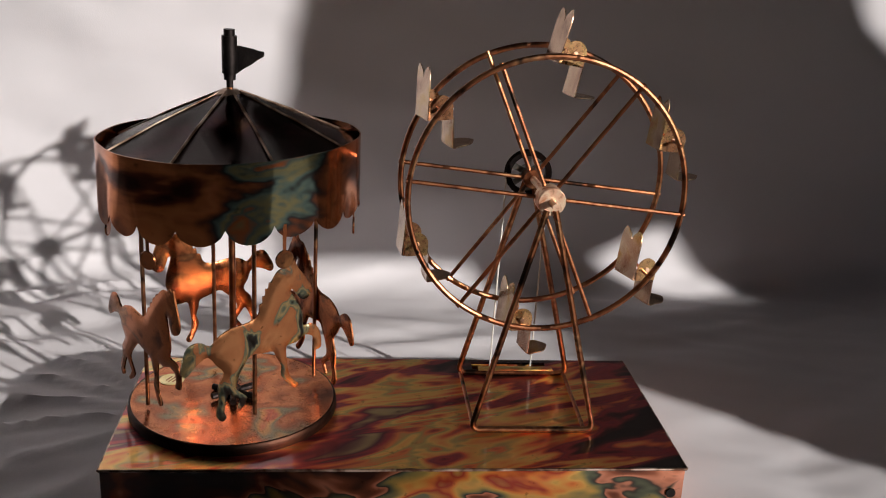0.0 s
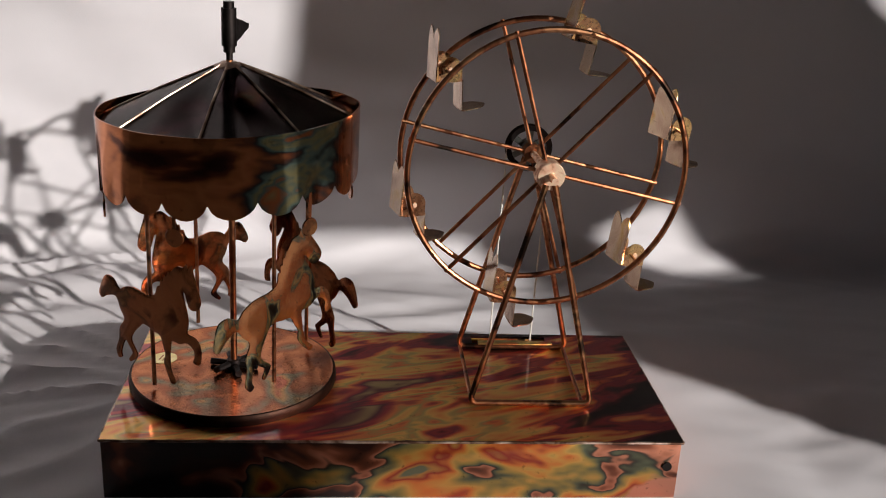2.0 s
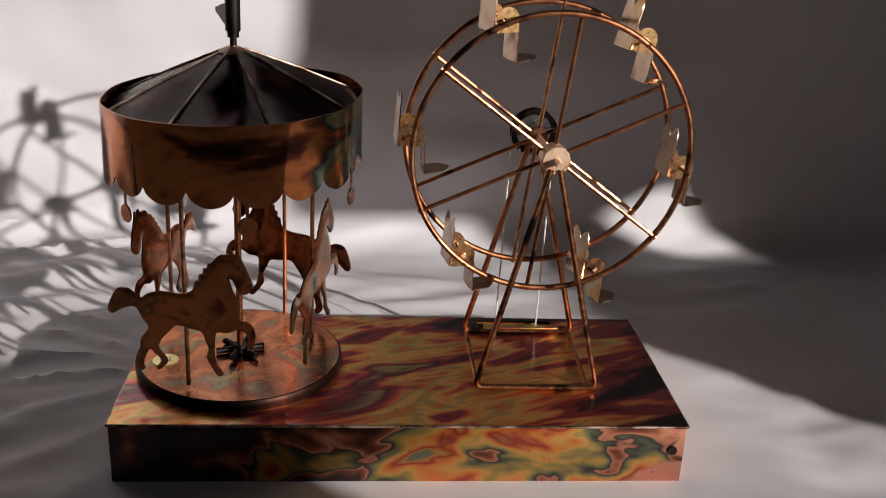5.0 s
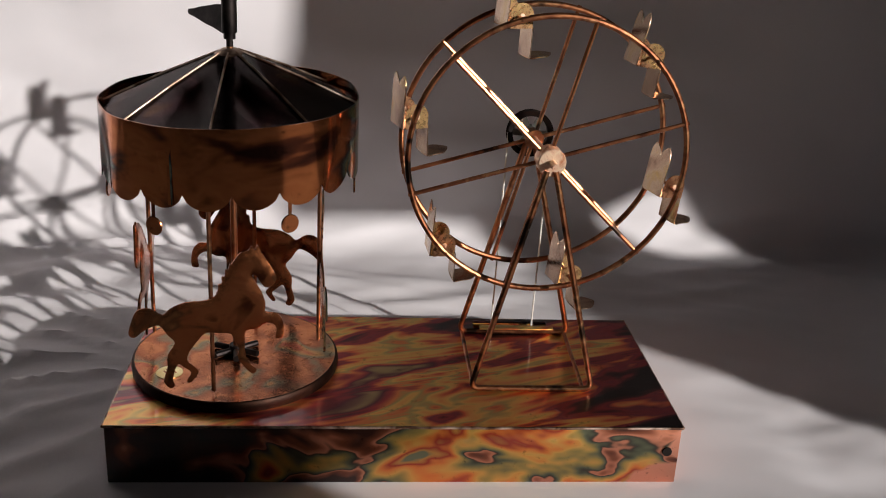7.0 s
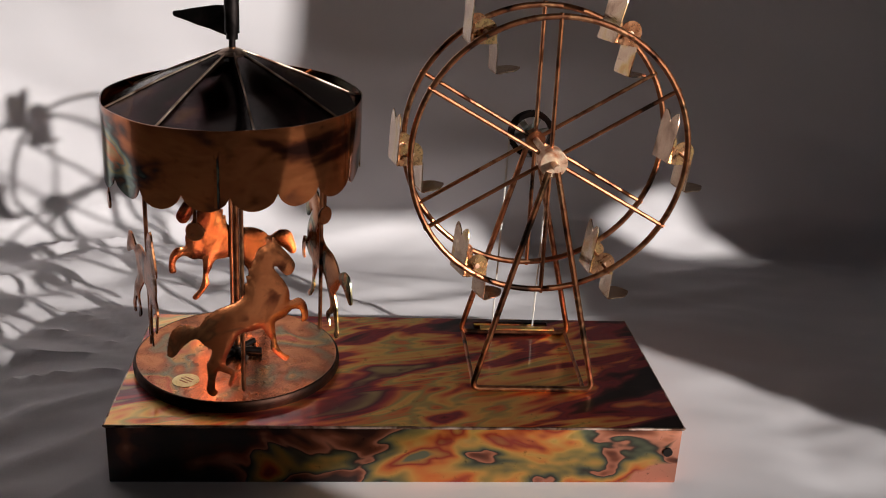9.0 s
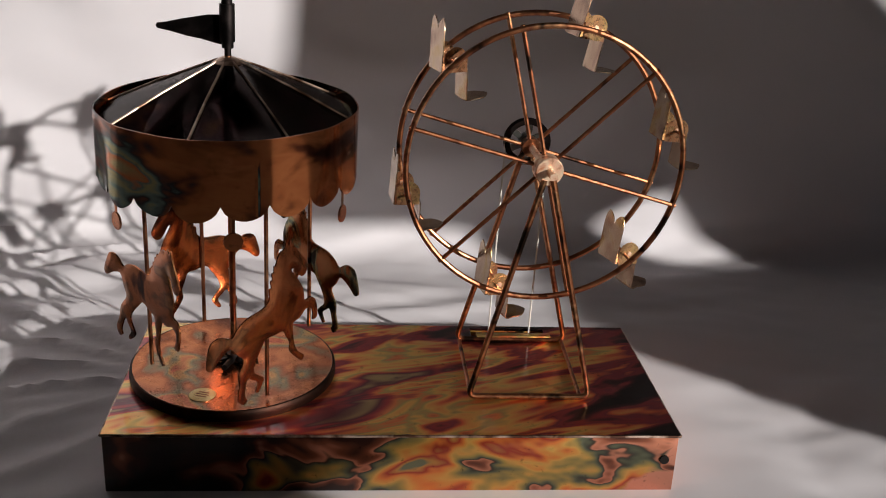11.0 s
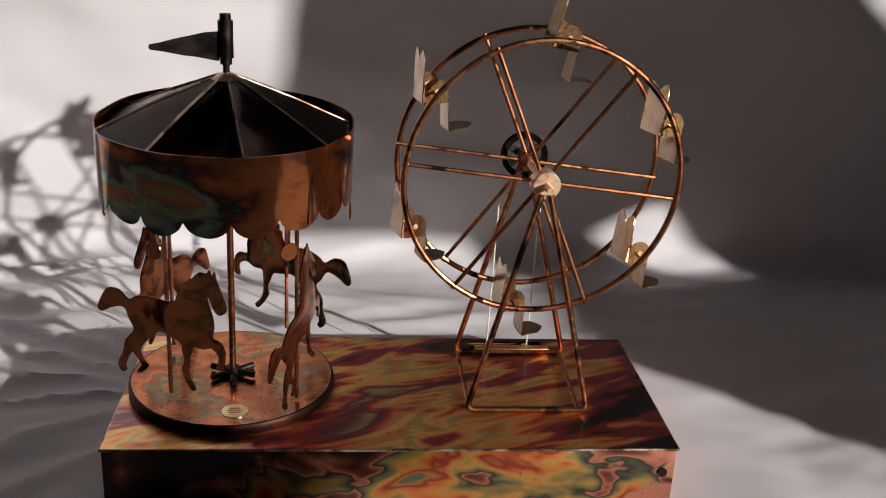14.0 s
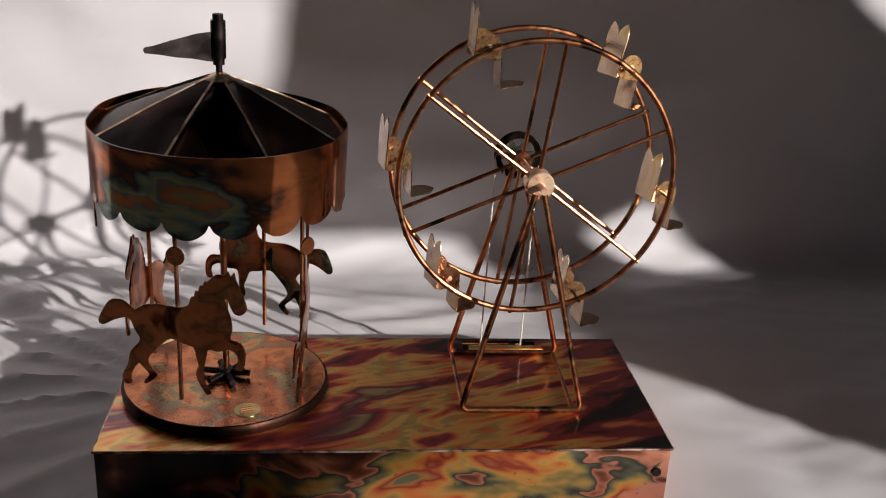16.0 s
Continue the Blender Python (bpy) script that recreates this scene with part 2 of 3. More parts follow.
def tube(bm, pts, r, seg=10, closed=False):
    """A round rod along a line of points."""
    pts = [Vector(p) for p in pts]
    n, rings = len(pts), []
    up = None
    for i, p in enumerate(pts):
        a = pts[i - 1] if (i > 0 or closed) else p
        b = pts[(i + 1) % n] if (i < n - 1 or closed) else p
        t = (b - a).normalized()
        if up is None:
            up = t.orthogonal().normalized()
        up = (up - t * up.dot(t)).normalized()
        side = t.cross(up)
        rr = r(i / max(1, n - 1)) if callable(r) else r
        rings.append([bm.verts.new(p + (up * math.cos(k) + side * math.sin(k)) * rr) for k in (2 * math.pi * j / seg for j in range(seg))])
    for i in range(n if closed else n - 1):
        a, b = rings[i], rings[(i + 1) % n]
        for j in range(seg):
            bm.faces.new((a[j], a[(j + 1) % seg], b[(j + 1) % seg], b[j]))
    if not closed:
        bm.faces.new(rings[0][::-1])
        bm.faces.new(rings[-1])
    return bm


def lathe(bm, profile, seg=64, m=None):
    """Turns a line of (radius, height) about z."""
    rings = []
    for r, z in profile:
        if r < 1e-6:
            rings.append([bm.verts.new((0, 0, z))])
        else:
            rings.append([bm.verts.new((r * math.cos(2 * math.pi * j / seg), r * math.sin(2 * math.pi * j / seg), z)) for j in range(seg)])
    for a, b in zip(rings, rings[1:]):
        for j in range(seg):
            k = (j + 1) % seg
            q = [a[j % len(a)], a[k % len(a)], b[k % len(b)], b[j % len(b)]]
            q = [v for i, v in enumerate(q) if v not in q[:i]]
            if len(q) > 2:
                bm.faces.new(q)
    if m is not None:
        bmesh.ops.transform(bm, matrix=m, verts=bm.verts[:])
    return bm


def slab(bm, outline, thick, m=None, puff=0.0, bend=0.0):
    """A sheet cut to an outline in its x-z plane, with thickness along y; puffed up from its edges and bent if asked."""
    pts = [Vector((p[0], p[1])) for p in outline]
    n = len(pts)
    if puff:
        xs, zs = [p.x for p in pts], [p.y for p in pts]
        step = 0.0018
        for i in range(int((max(xs) - min(xs)) / step)):
            for j in range(int((max(zs) - min(zs)) / step)):
                q = Vector((min(xs) + (i + 0.5 + 0.5 * (j % 2)) * step, min(zs) + (j + 0.5) * step))
                if min((q - p).length for p in pts[:n]) > 0.0007:
                    pts.append(q)
    vs, _, fs, *_ = delaunay_2d_cdt(pts, [], [list(range(n))], 1, 1e-7)
    rim = pts[:n]

    def half(v):
        if not puff:
            return thick / 2
        k = min(1.0, min((v - p).length for p in rim) / 0.0050)
        return thick / 2 + puff * math.sin(k * math.pi / 2)

    hs = [half(v) for v in vs]
    off = [bend * ((v.x / 0.03) ** 2 + 0.5 * math.sin(v.y * 110)) for v in vs]
    fr = [bm.verts.new((v.x, o - h, v.y)) for v, h, o in zip(vs, hs, off)]
    bk = [bm.verts.new((v.x, o + h, v.y)) for v, h, o in zip(vs, hs, off)]
    count = {}
    for f in fs:
        bm.faces.new([fr[i] for i in f])
        bm.faces.new([bk[i] for i in reversed(f)])
        for a, b in zip(f, list(f[1:]) + [f[0]]):
            count[(a, b)] = 1
    for a, b in count:
        if (b, a) not in count:
            bm.faces.new((fr[a], bk[a], bk[b], fr[b]))
    if m is not None:
        bmesh.ops.transform(bm, matrix=m, verts=bm.verts[:])
    return bm


def box(bm, x0, x1, y0, y1, z0, z1, bevel=0.0):
    r = bmesh.ops.create_cube(bm, size=1, matrix=Matrix.LocRotScale(((x0 + x1) / 2, (y0 + y1) / 2, (z0 + z1) / 2), None, (x1 - x0, y1 - y0, z1 - z0)))
    if bevel:
        es = list({e for v in r["verts"] for e in v.link_edges})
        bmesh.ops.bevel(bm, geom=es, offset=bevel, segments=2, affect="EDGES", profile=0.5)
    return bm


def curve(pts, steps=4):
    """A smooth closed line through points."""
    out, n = [], len(pts)
    for i in range(n):
        p0, p1, p2, p3 = (Vector(pts[(i + k - 1) % n]) for k in range(4))
        for j in range(steps):
            t = j / steps
            out.append(0.5 * (2 * p1 + (p2 - p0) * t + (2 * p0 - 5 * p1 + 4 * p2 - p3) * t * t + (3 * p1 - p0 - 3 * p2 + p3) * t ** 3))
    return out


# ---------------------------------------------------------------- setting
def build_cloth():
    bm = bmesh.new()
    fold, top, r = 0.337, 0.62, 0.03
    line = []
    y = -0.55
    while y < fold - r:
        line.append((y, 0.0, 0))
        y += 0.005
    for i in range(11):
        a = i / 10 * math.pi / 2
        line.append((fold - r + r * math.sin(a), r - r * math.cos(a), a))
    z = r + 0.006
    while z < top:
        line.append((fold, z, math.pi / 2))
        z += 0.006
    nx = 300
    grid = []
    for y, z, a in line:
        row = []
        for i in range(nx + 1):
            x = -0.8 + 1.6 * i / nx
            w = y + z
            h = 0.010 * noise.noise(Vector((x * 3.2 + w * 1.2, w * 5.5, 0.3)))
            h += 0.005 * noise.noise(Vector((x * 6 - w * 9, w * 17 + x * 5, 4.0)))
            h += 0.0016 * noise.noise(Vector((x * 22, w * 40, 9.0)))
            # sharp creases on the table, flatter on the upright part
            c = noise.noise(Vector((x * 5 + 0.6 * w, w * 26 - x * 9, 2.0)))
            e = noise.noise(Vector((x * 9 - 2 * w, w * 44 + x * 12, 7.0)))
            flat = 1.0 if z < 0.03 else 0.35
            if z >= 0.03:
                h += 0.0055 * min(1.0, (z - 0.03) / 0.05) * noise.noise(Vector((x * 7 + z * 4, z * 11 - x * 3, 5.0)))
            h += flat * (0.0045 * (1 - abs(c) * 2.6) * max(0.3, min(1.25, 0.75 - 2.5 * (x - 0.05))) + 0.0010 * (1 - abs(e) * 2.4))
            near = max(abs(x - 0.14) - 0.15, abs(y - 0.057) - 0.065, 0.0)
            keep = min(1.0, near / 0.08) if z < 0.03 else 1.0
            h = (h - 0.001) * keep
            dx, dy = x - 0.03, y - 0.13
            far = math.hypot(dx, dy)
            if x < 0.0 and z < 0.03:
                turn = math.atan2(dy, -dx) * 7 + 1.6 * noise.noise(Vector((x * 9, y * 9, 3.0)))
                ridge = max(0.0, 1 - abs((turn % 2) - 1) * 1.7)
                h += 0.0058 * ridge ** 1.5 * min(1.0, -x / 0.02) * math.exp(-((far - 0.10) / 0.11) ** 2) * (0.6 + 0.6 * noise.noise(Vector((turn * 0.5, 2.0, far * 8))))
            if z < 0.03:
                h = min(h, 0.02)
            row.append(bm.verts.new((x, y - math.sin(a) * h, z + math.cos(a) * h)))
        grid.append(row)
    for a, b in zip(grid, grid[1:]):
        for i in range(nx):
            bm.faces.new((a[i], a[i + 1], b[i + 1], b[i]))
    ob = part("backdrop", bm, M_CLOTH, label="white cotton sheet with soft folds, draped up behind")
    tagged(ob, category="cloth", kind="structure")
    return ob


def room_point(n, s, z):
    return CENTRE + N * n + S * s + Vector((0, 0, z))


def wall_sheet(name, outer, holes, origin, along, out, thick, label):
    """A thick upright wall in the plane of `along` and z, with openings cut through it."""
    pts, faces = [], []
    for poly in (outer, *holes):
        faces.append(list(range(len(pts), len(pts) + len(poly))))
        pts += [Vector(p) for p in poly]
    vs, _, fs, *_ = delaunay_2d_cdt(pts, [], faces, 0, 1e-6)

    def inside(p, poly):
        hit = False
        for (ax, ay), (bx, by) in zip(poly, poly[1:] + poly[:1]):
            if (ay > p.y) != (by > p.y) and p.x < (bx - ax) * (p.y - ay) / (by - ay) + ax:
                hit = not hit
        return hit

    bm = bmesh.new()
    front = [bm.verts.new(origin + along * v.x + Vector((0, 0, v.y))) for v in vs]
    back = [bm.verts.new(v.co + out * thick) for v in front]
    edges = set()
    for f in fs:
        mid = (vs[f[0]] + vs[f[1]] + vs[f[2]]) / 3
        if any(inside(mid, h) for h in holes):
            continue
        bm.faces.new([front[i] for i in f])
        bm.faces.new([back[i] for i in reversed(f)])
        edges |= set(zip(f, list(f[1:]) + [f[0]]))
    for a, b in edges:
        if (b, a) not in edges:
            bm.faces.new((front[a], back[a], back[b], front[b]))
    return tagged(part(name, bm, M_WALL, label=label, smooth=False), category="wall", kind="structure")


def build_room():
    lo, hi, s0, s1, top = -1.4, WALL_AT, -1.5, 1.5, 1.7
    # openings traced back along the sun from the lit patches, no real windows
    openings = [
        [(0.126, 0.60), (0.131, 0.80), (0.11, 0.95), (-0.95, 0.95), (-0.95, 0.64), (-0.45, 0.50), (-0.30, 0.46), (-0.20, 0.412), (-0.130, 0.378), (-0.108, 0.33), (-0.098, 0.22), (-0.05, 0.13),
         (0.14, 0.13), (0.146, 0.245), (0.146, 0.262), (0.1455, 0.279), (0.136, 0.298), (0.146, 0.312), (0.183, 0.323), (0.218, 0.336), (0.214, 0.374), (0.171, 0.392), (0.120, 0.405), (0.110, 0.452), (0.115, 0.517)],
        [(0.282, 0.360), (0.295, 0.366), (0.308, 0.373), (0.320, 0.374), (0.327, 0.358), (0.334, 0.341), (0.343, 0.320), (0.351, 0.303), (0.320, 0.308), (0.302, 0.319), (0.292, 0.338)],
        [(0.402, 0.545), (0.414, 0.505), (0.428, 0.482), (0.446, 0.466), (0.480, 0.450), (0.56, 0.45), (0.56, 0.56), (0.43, 0.58)],
    ]
    wall_sheet("sun_mask_wall", [(s0, -0.02), (s1, -0.02), (s1, top), (s0, top)], openings, room_point(hi, 0, 0), S, N, 0.006, "unseen added wall, openings shaped to cast the sun patches")
    wall_sheet("wall_back", [(s0, -0.02), (s1, -0.02), (s1, top), (s0, top)], [], room_point(lo, 0, 0), S, -N, 0.05, "plain plaster wall")
    wall_sheet("wall_side", [(lo, -0.02), (hi, -0.02), (hi, top), (lo, top)], [], room_point(0, s0, 0), N, -S, 0.05, "plain plaster wall")
    wall_sheet("wall_far", [(lo, -0.02), (hi, -0.02), (hi, top), (lo, top)], [], room_point(0, s1, 0), N, S, 0.05, "plain plaster wall")
    for name, z0, z1 in (("floor", -0.07, -0.02), ("ceiling", top, top + 0.05)):
        bm = bmesh.new()
        for z in (z0, z1):
            bm.faces.new([bm.verts.new(room_point(n, s, z)) for n, s in ((lo, s0), (hi, s0), (hi, s1), (lo, s1))])
        bmesh.ops.bridge_loops(bm, edges=bm.edges[:])
        tagged(part(name, bm, M_WALL, label="plain plaster surface closing the room", smooth=False), category=name, kind="structure")


# ---------------------------------------------------------------- copper base
BW, BD, BH = 0.28, 0.1233, 0.0321


def build_base():
    base = thing("base_box", "flame-coloured copper box base with soldered edges", "base", pose(0, 0, 0))
    t = 0.0012
    slot = (0.187, 0.231, 0.1078, 0.1195)
    x0, x1, y0, y1 = slot
    bm = bmesh.new()
    for a in ((0, x0, 0, BD), (x1, BW, 0, BD), (x0, x1, 0, y0), (x0, x1, y1, BD)):
        box(bm, a[0], a[1], a[2], a[3], BH - t, BH)
    bmesh.ops.remove_doubles(bm, verts=bm.verts[:], dist=1e-6)
    part("top_panel", bm, M_TOP, base, "glossy red, gold and violet flamed top sheet")
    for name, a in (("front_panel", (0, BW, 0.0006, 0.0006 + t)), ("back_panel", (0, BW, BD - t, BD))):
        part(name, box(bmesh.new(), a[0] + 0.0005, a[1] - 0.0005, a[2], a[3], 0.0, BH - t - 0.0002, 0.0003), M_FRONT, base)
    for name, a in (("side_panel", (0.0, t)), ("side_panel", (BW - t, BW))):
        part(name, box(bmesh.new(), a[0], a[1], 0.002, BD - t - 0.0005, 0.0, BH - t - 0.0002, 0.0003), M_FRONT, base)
    # soldered bead round the upper edge
    z = BH - 0.0007
    for a, b in (((0, 0), (BW, 0)), ((BW, 0), (BW, BD)), ((BW, BD), (0, BD)), ((0, BD), (0, 0))):
        bm = bmesh.new()
        n = 60
        tube(bm, [(a[0] + (b[0] - a[0]) * i / n, a[1] + (b[1] - a[1]) * i / n, z + 0.00025 * noise.noise(Vector((i * 0.7, a[0] * 9, b[1] * 7)))) for i in range(n + 1)],
             lambda u: 0.00075 + 0.0002 * noise.noise(Vector((u * 40, 1, 2))), 8)
        part("edge_bead", bm, M_SEAM, base)
    # no hole is cut: a near-black disc on the panel gives its shade
    part("hole_shade_disc", lathe(bmesh.new(), [(0, 0), (0.0024, 0), (0.0024, 0.0008), (0, 0.0008)], 20, pose(0.2735, 0.0006, 0.018, 90, 0, 0)), M_DARK, base, "near-black disc painted as the shade in a round hole")
    part("slot_well", box(bmesh.new(), x0 - 0.002, x1 + 0.002, y0 - 0.002, y1 + 0.002, BH - 0.012, BH - 0.0085), M_DARK, base, "bottom of the belt slot, its shade put into the colour")
    for sx in (x0 + 0.006, x0 + 0.022, x0 + 0.034):
        part("gear_plate", box(bmesh.new(), sx, sx + 0.008, y0 + 0.001, y1 - 0.001, BH - 0.0085, BH - 0.003, 0.0008), M_STEEL, base, "dull steel piece of the movement")
    return base


# ---------------------------------------------------------------- carousel
CX, CY = 0.0549, 0.0648
DECK_Z, DECK_R, RIM_Z, CAN_R = 0.0383, 0.0531, 0.1764, 0.0617
HANG_R = 0.045


def horse_outline():
    rear = [(355, 385), (320, 395), (260, 388), (215, 398), (190, 412), (160, 385), (122, 384), (96, 420), (82, 455), (97, 468), (130, 450), (172, 442), (190, 480), (205, 512),
            (175, 550), (166, 592), (146, 635), (158, 662), (175, 655), (172, 635), (197, 588), (214, 602), (230, 625), (212, 650), (222, 657), (252, 630), (245, 610), (228, 582), (238, 555), (272, 520)]
    fore = [(300, 500), (340, 512), (370, 522), (378, 552), (385, 582), (376, 612), (396, 660), (410, 676), (423, 666), (405, 635), (401, 600), (408, 552), (418, 524),
            (450, 526), (482, 515), (505, 530), (508, 552), (500, 576), (522, 579), (531, 550), (531, 515), (515, 490), (485, 482), (491, 450), (488, 415), (478, 382), (470, 352), (480, 352), (488, 374), (500, 396), (522, 397),
            (539, 374), (527, 330), (510, 288), (503, 260), (492, 274), (484, 258), (472, 272), (446, 274)]
    mane = [(418, 300), (412, 298), (404, 316), (396, 314), (390, 334), (381, 334), (377, 354), (367, 356)]
    k = 0.0001580
    return [((x - 322) * k, (710 - y) * k) for x, y in curve(rear + fore + mane, 3)]


def build_carousel():
    car = thing("carousel", "copper toy carousel with four horses turning under a scalloped canopy", "carousel", pose(CX, CY, BH))
    d = DECK_Z - BH
    part("deck", lathe(bmesh.new(), [(0, d - 0.0004), (DECK_R - 0.0022, d - 0.0004), (DECK_R - 0.0011, d - 0.0002), (DECK_R - 0.0011, d - 0.0019), (0, d - 0.0019)], 96),
         M_DECK, car, "round flame-coloured copper deck with a rounded edge")
    part("deck_rim", lathe(bmesh.new(), [(DECK_R - 0.001, d - 0.0019), (DECK_R - 0.001, d - 0.0001), (DECK_R - 0.0003, d - 0.0003), (DECK_R + 0.0003, d - 0.0012), (DECK_R + 0.0006, 0.0032), (DECK_R + 0.0003, 0.0004), (DECK_R - 0.004, 0.0004), (DECK_R - 0.001, d - 0.0019)], 96), M_RIM, car, "dark glossy side band")
    part("centre_pole", lathe(bmesh.new(), [(0, d - 0.001), (0.0017, d - 0.001), (0.0017, RIM_Z + 0.024 - BH), (0, RIM_Z + 0.024 - BH)], 16), M_WIRE, car, "dark copper centre pole")
    for a in (0, 60, 120):
        bm = bmesh.new()
        tube(bm, [(math.cos(radians(a)) * k, math.sin(radians(a)) * k, d + 0.0016 + 0.0006 * (a == 60)) for k in (-0.0125, 0, 0.0125)], 0.0017, 10)
        part("foot_bar", bm, M_BLACK, car, "black iron foot bar")
    part("foot_collar", lathe(bmesh.new(), [(0, d), (0.004, d), (0.0036, d + 0.0045), (0, d + 0.0045)], 20), M_BLACK, car)
    part("seal", lathe(bmesh.new(), [(0, 0), (0.0066, 0), (0.0066, 0.0003), (0, 0.0003)], 32, pose(0.0385, 0, d - 0.0004)), M_COIN, car, "round gold foil seal")
    for k in range(3):
        part("seal_print", box(bmesh.new(), 0.0385 - 0.0026 + k * 0.002, 0.0385 - 0.0018 + k * 0.002, -0.0035 + 0.0008 * abs(k - 1), 0.0035 - 0.0008 * abs(k - 1), d - 0.0001, d + 0.00002), M_WIRE, car)
    def lean(x, y):
        """The canopy sits a little askew on its pole."""
        return (0.0013 * math.hypot(x, y) - 0.00265 * (x * math.cos(0.07) + y * math.sin(0.07))) / CAN_R

    def askew(bm):
        for v in bm.verts:
            v.co.z += lean(v.co.x, v.co.y)
        return bm

    # valance: one strip bent round, with a scalloped lower edge
    bm = bmesh.new()
    seg, rows, hang = 18 * 12, 6, 0.0375
    grid = []
    for r in (CAN_R, CAN_R - 0.0006):
        cols = []
        for j in range(seg):
            a = 2 * math.pi * j / seg
            u = (j % 12) / 12
            low = RIM_Z - BH - hang + 0.0075 * (1 - math.sin(math.pi * u) ** 0.6) + 0.0006 * math.sin(3 * a)
            top = RIM_Z - BH + 0.0004 * math.sin(2 * a + 1)
            col = []
            for i in range(rows + 1):
                v = i / rows
                rr = r + 0.0008 * v * math.sin(9 * a) * v + 0.0006 * math.sin(4 * a) + 0.00045 * math.sin(11 * a + 1) * (0.7 + 0.5 * v)
                rr -= 0.0012 * v * v * (0.5 - 0.5 * math.cos(2 * math.pi * u)) * 0.8
                col.append(bm.verts.new((rr * math.cos(a), rr * math.sin(a), top + (low - top) * v)))
            cols.append(col)
        grid.append(cols)
    for cols in grid:
        for j in range(seg):
            a, b = cols[j], cols[(j + 1) % seg]
            for i in range(rows):
                bm.faces.new((a[i], b[i], b[i + 1], a[i + 1]))
    for j in range(seg):
        k = (j + 1) % seg
        bm.faces.new((grid[0][j][0], grid[0][k][0], grid[1][k][0], grid[1][j][0]))
        bm.faces.new((grid[0][j][-1], grid[0][k][-1], grid[1][k][-1], grid[1][j][-1]))
    part("valance", askew(bm), M_SKIRT, car, "deep copper valance with scalloped edge and teal stains")
    bm = slab(bmesh.new(), [(-0.0012, RIM_Z - BH - 0.0005), (0.0012, RIM_Z - BH - 0.0005), (0.0012, RIM_Z - BH - 0.0345), (-0.0012, RIM_Z - BH - 0.0345)], 0.0005)
    part("valance_seam", bm, M_SKIRT, car, "soldered overlap of the strip", pose(0, 0, lean(CAN_R * 0.819, CAN_R * 0.574), 0, 0, 35) @ pose(CAN_R + 0.0004, 0, 0, 0, 0, 90))
    # roof: eight flat gores with raised seams
    z0, z1, rr = RIM_Z - BH - 0.004, RIM_Z - BH + 0.0215, CAN_R - 0.0012
    for k in range(8):
        a0, a1 = 2 * math.pi * k / 8 + radians(SEAM), 2 * math.pi * (k + 1) / 8 + radians(SEAM)
        bm = bmesh.new()
        top = []
        for a in (a0, (a0 + a1) / 2, a1):
            s = 1.0 if a != (a0 + a1) / 2 else 0.985
            top.append([bm.verts.new((math.cos(a) * r * s, math.sin(a) * r * s, z)) for r, z in ((0.0055, z1), (rr * 0.55, z1 * 0.52 + z0 * 0.48 - (0.0009 if s < 1 else 0)), (rr, z0))])
        for p, q in zip(top, top[1:]):
            for i in range(2):
                bm.faces.new((p[i], q[i], q[i + 1], p[i + 1]))
        bmesh.ops.solidify(bm, geom=bm.faces[:], thickness=0.0005)
        part("roof_gore", askew(bm), M_ROOF, car)
        bm = bmesh.new()
        tube(bm, [(math.cos(a0) * r, math.sin(a0) * r, z + 0.0003) for r, z in ((0.005, z1), (rr * 0.55, z1 * 0.52 + z0 * 0.48), (rr, z0))], lambda u: 0.00055 + 0.00025 * noise.noise(Vector((u * 9, k * 3.0, 1))), 8)
        part("roof_seam", askew(bm), M_SEAM, car)
    part("roof_cap", lathe(bmesh.new(), [(0, z1 + 0.002), (0.0035, z1 + 0.0016), (0.0075, z1 - 0.0008), (0.0072, z1 - 0.0014), (0, z1 - 0.0005)], 24), M_SEAM, car, "worn copper cap")
    # finial with pennant
    zf = z1 + 0.001
    part("finial", lathe(bmesh.new(), [(0, zf), (0.0016, zf), (0.0016, zf + 0.005), (0.0028, zf + 0.005), (0.0028, zf + 0.008), (0.0036, zf + 0.008), (0.0036, zf + 0.0255),
                                       (0.0026, zf + 0.0255), (0.0026, zf + 0.0285), (0, zf + 0.0285)], 12), M_BLACK, car, "black square-turned flag mast")
    flag = [(0.003, 0.0203), (0.010, 0.0197), (0.016, 0.0183), (0.023, 0.0168), (0.030, 0.0149), (0.0345, 0.0141), (0.0352, 0.0129), (0.0345, 0.0116), (0.028, 0.0107), (0.020, 0.0091), (0.013, 0.0083), (0.006, 0.0068), (0.003, 0.0064)]
    bm = slab(bmesh.new(), [(x, zf + z) for x, z in flag], 0.0009)
    part("pennant", bm, M_BLACK, car, "dark pointed metal pennant", pose(0, 0, 0, 0, 0, FLAG))
    for k in range(6):
        a = 60 * k + PEND
        m = pose(0, 0, lean(CAN_R * math.cos(radians(a)), CAN_R * math.sin(radians(a))), 0, 0, a) @ pose(CAN_R - 0.0016, 0, 0, 0, 0, 90)
        zt = RIM_Z - BH - 0.030
        bm = slab(bmesh.new(), [(-0.0009, zt), (0.0009, zt), (0.0007, zt - 0.013), (-0.0007, zt - 0.013)], 0.0006)
        p = part("pendant", bm, M_HORSE, car, "copper strip ending in a small disc", m)
        part("disc", lathe(bmesh.new(), [(0, -0.0005), (0.0042, -0.0005), (0.0045, 0), (0.0042, 0.0005), (0, 0.0005)], 24, pose(0, 0, zt - 0.0165, 90, 0, 0)), M_HORSE, p)
    outline = horse_outline()
    horses = []
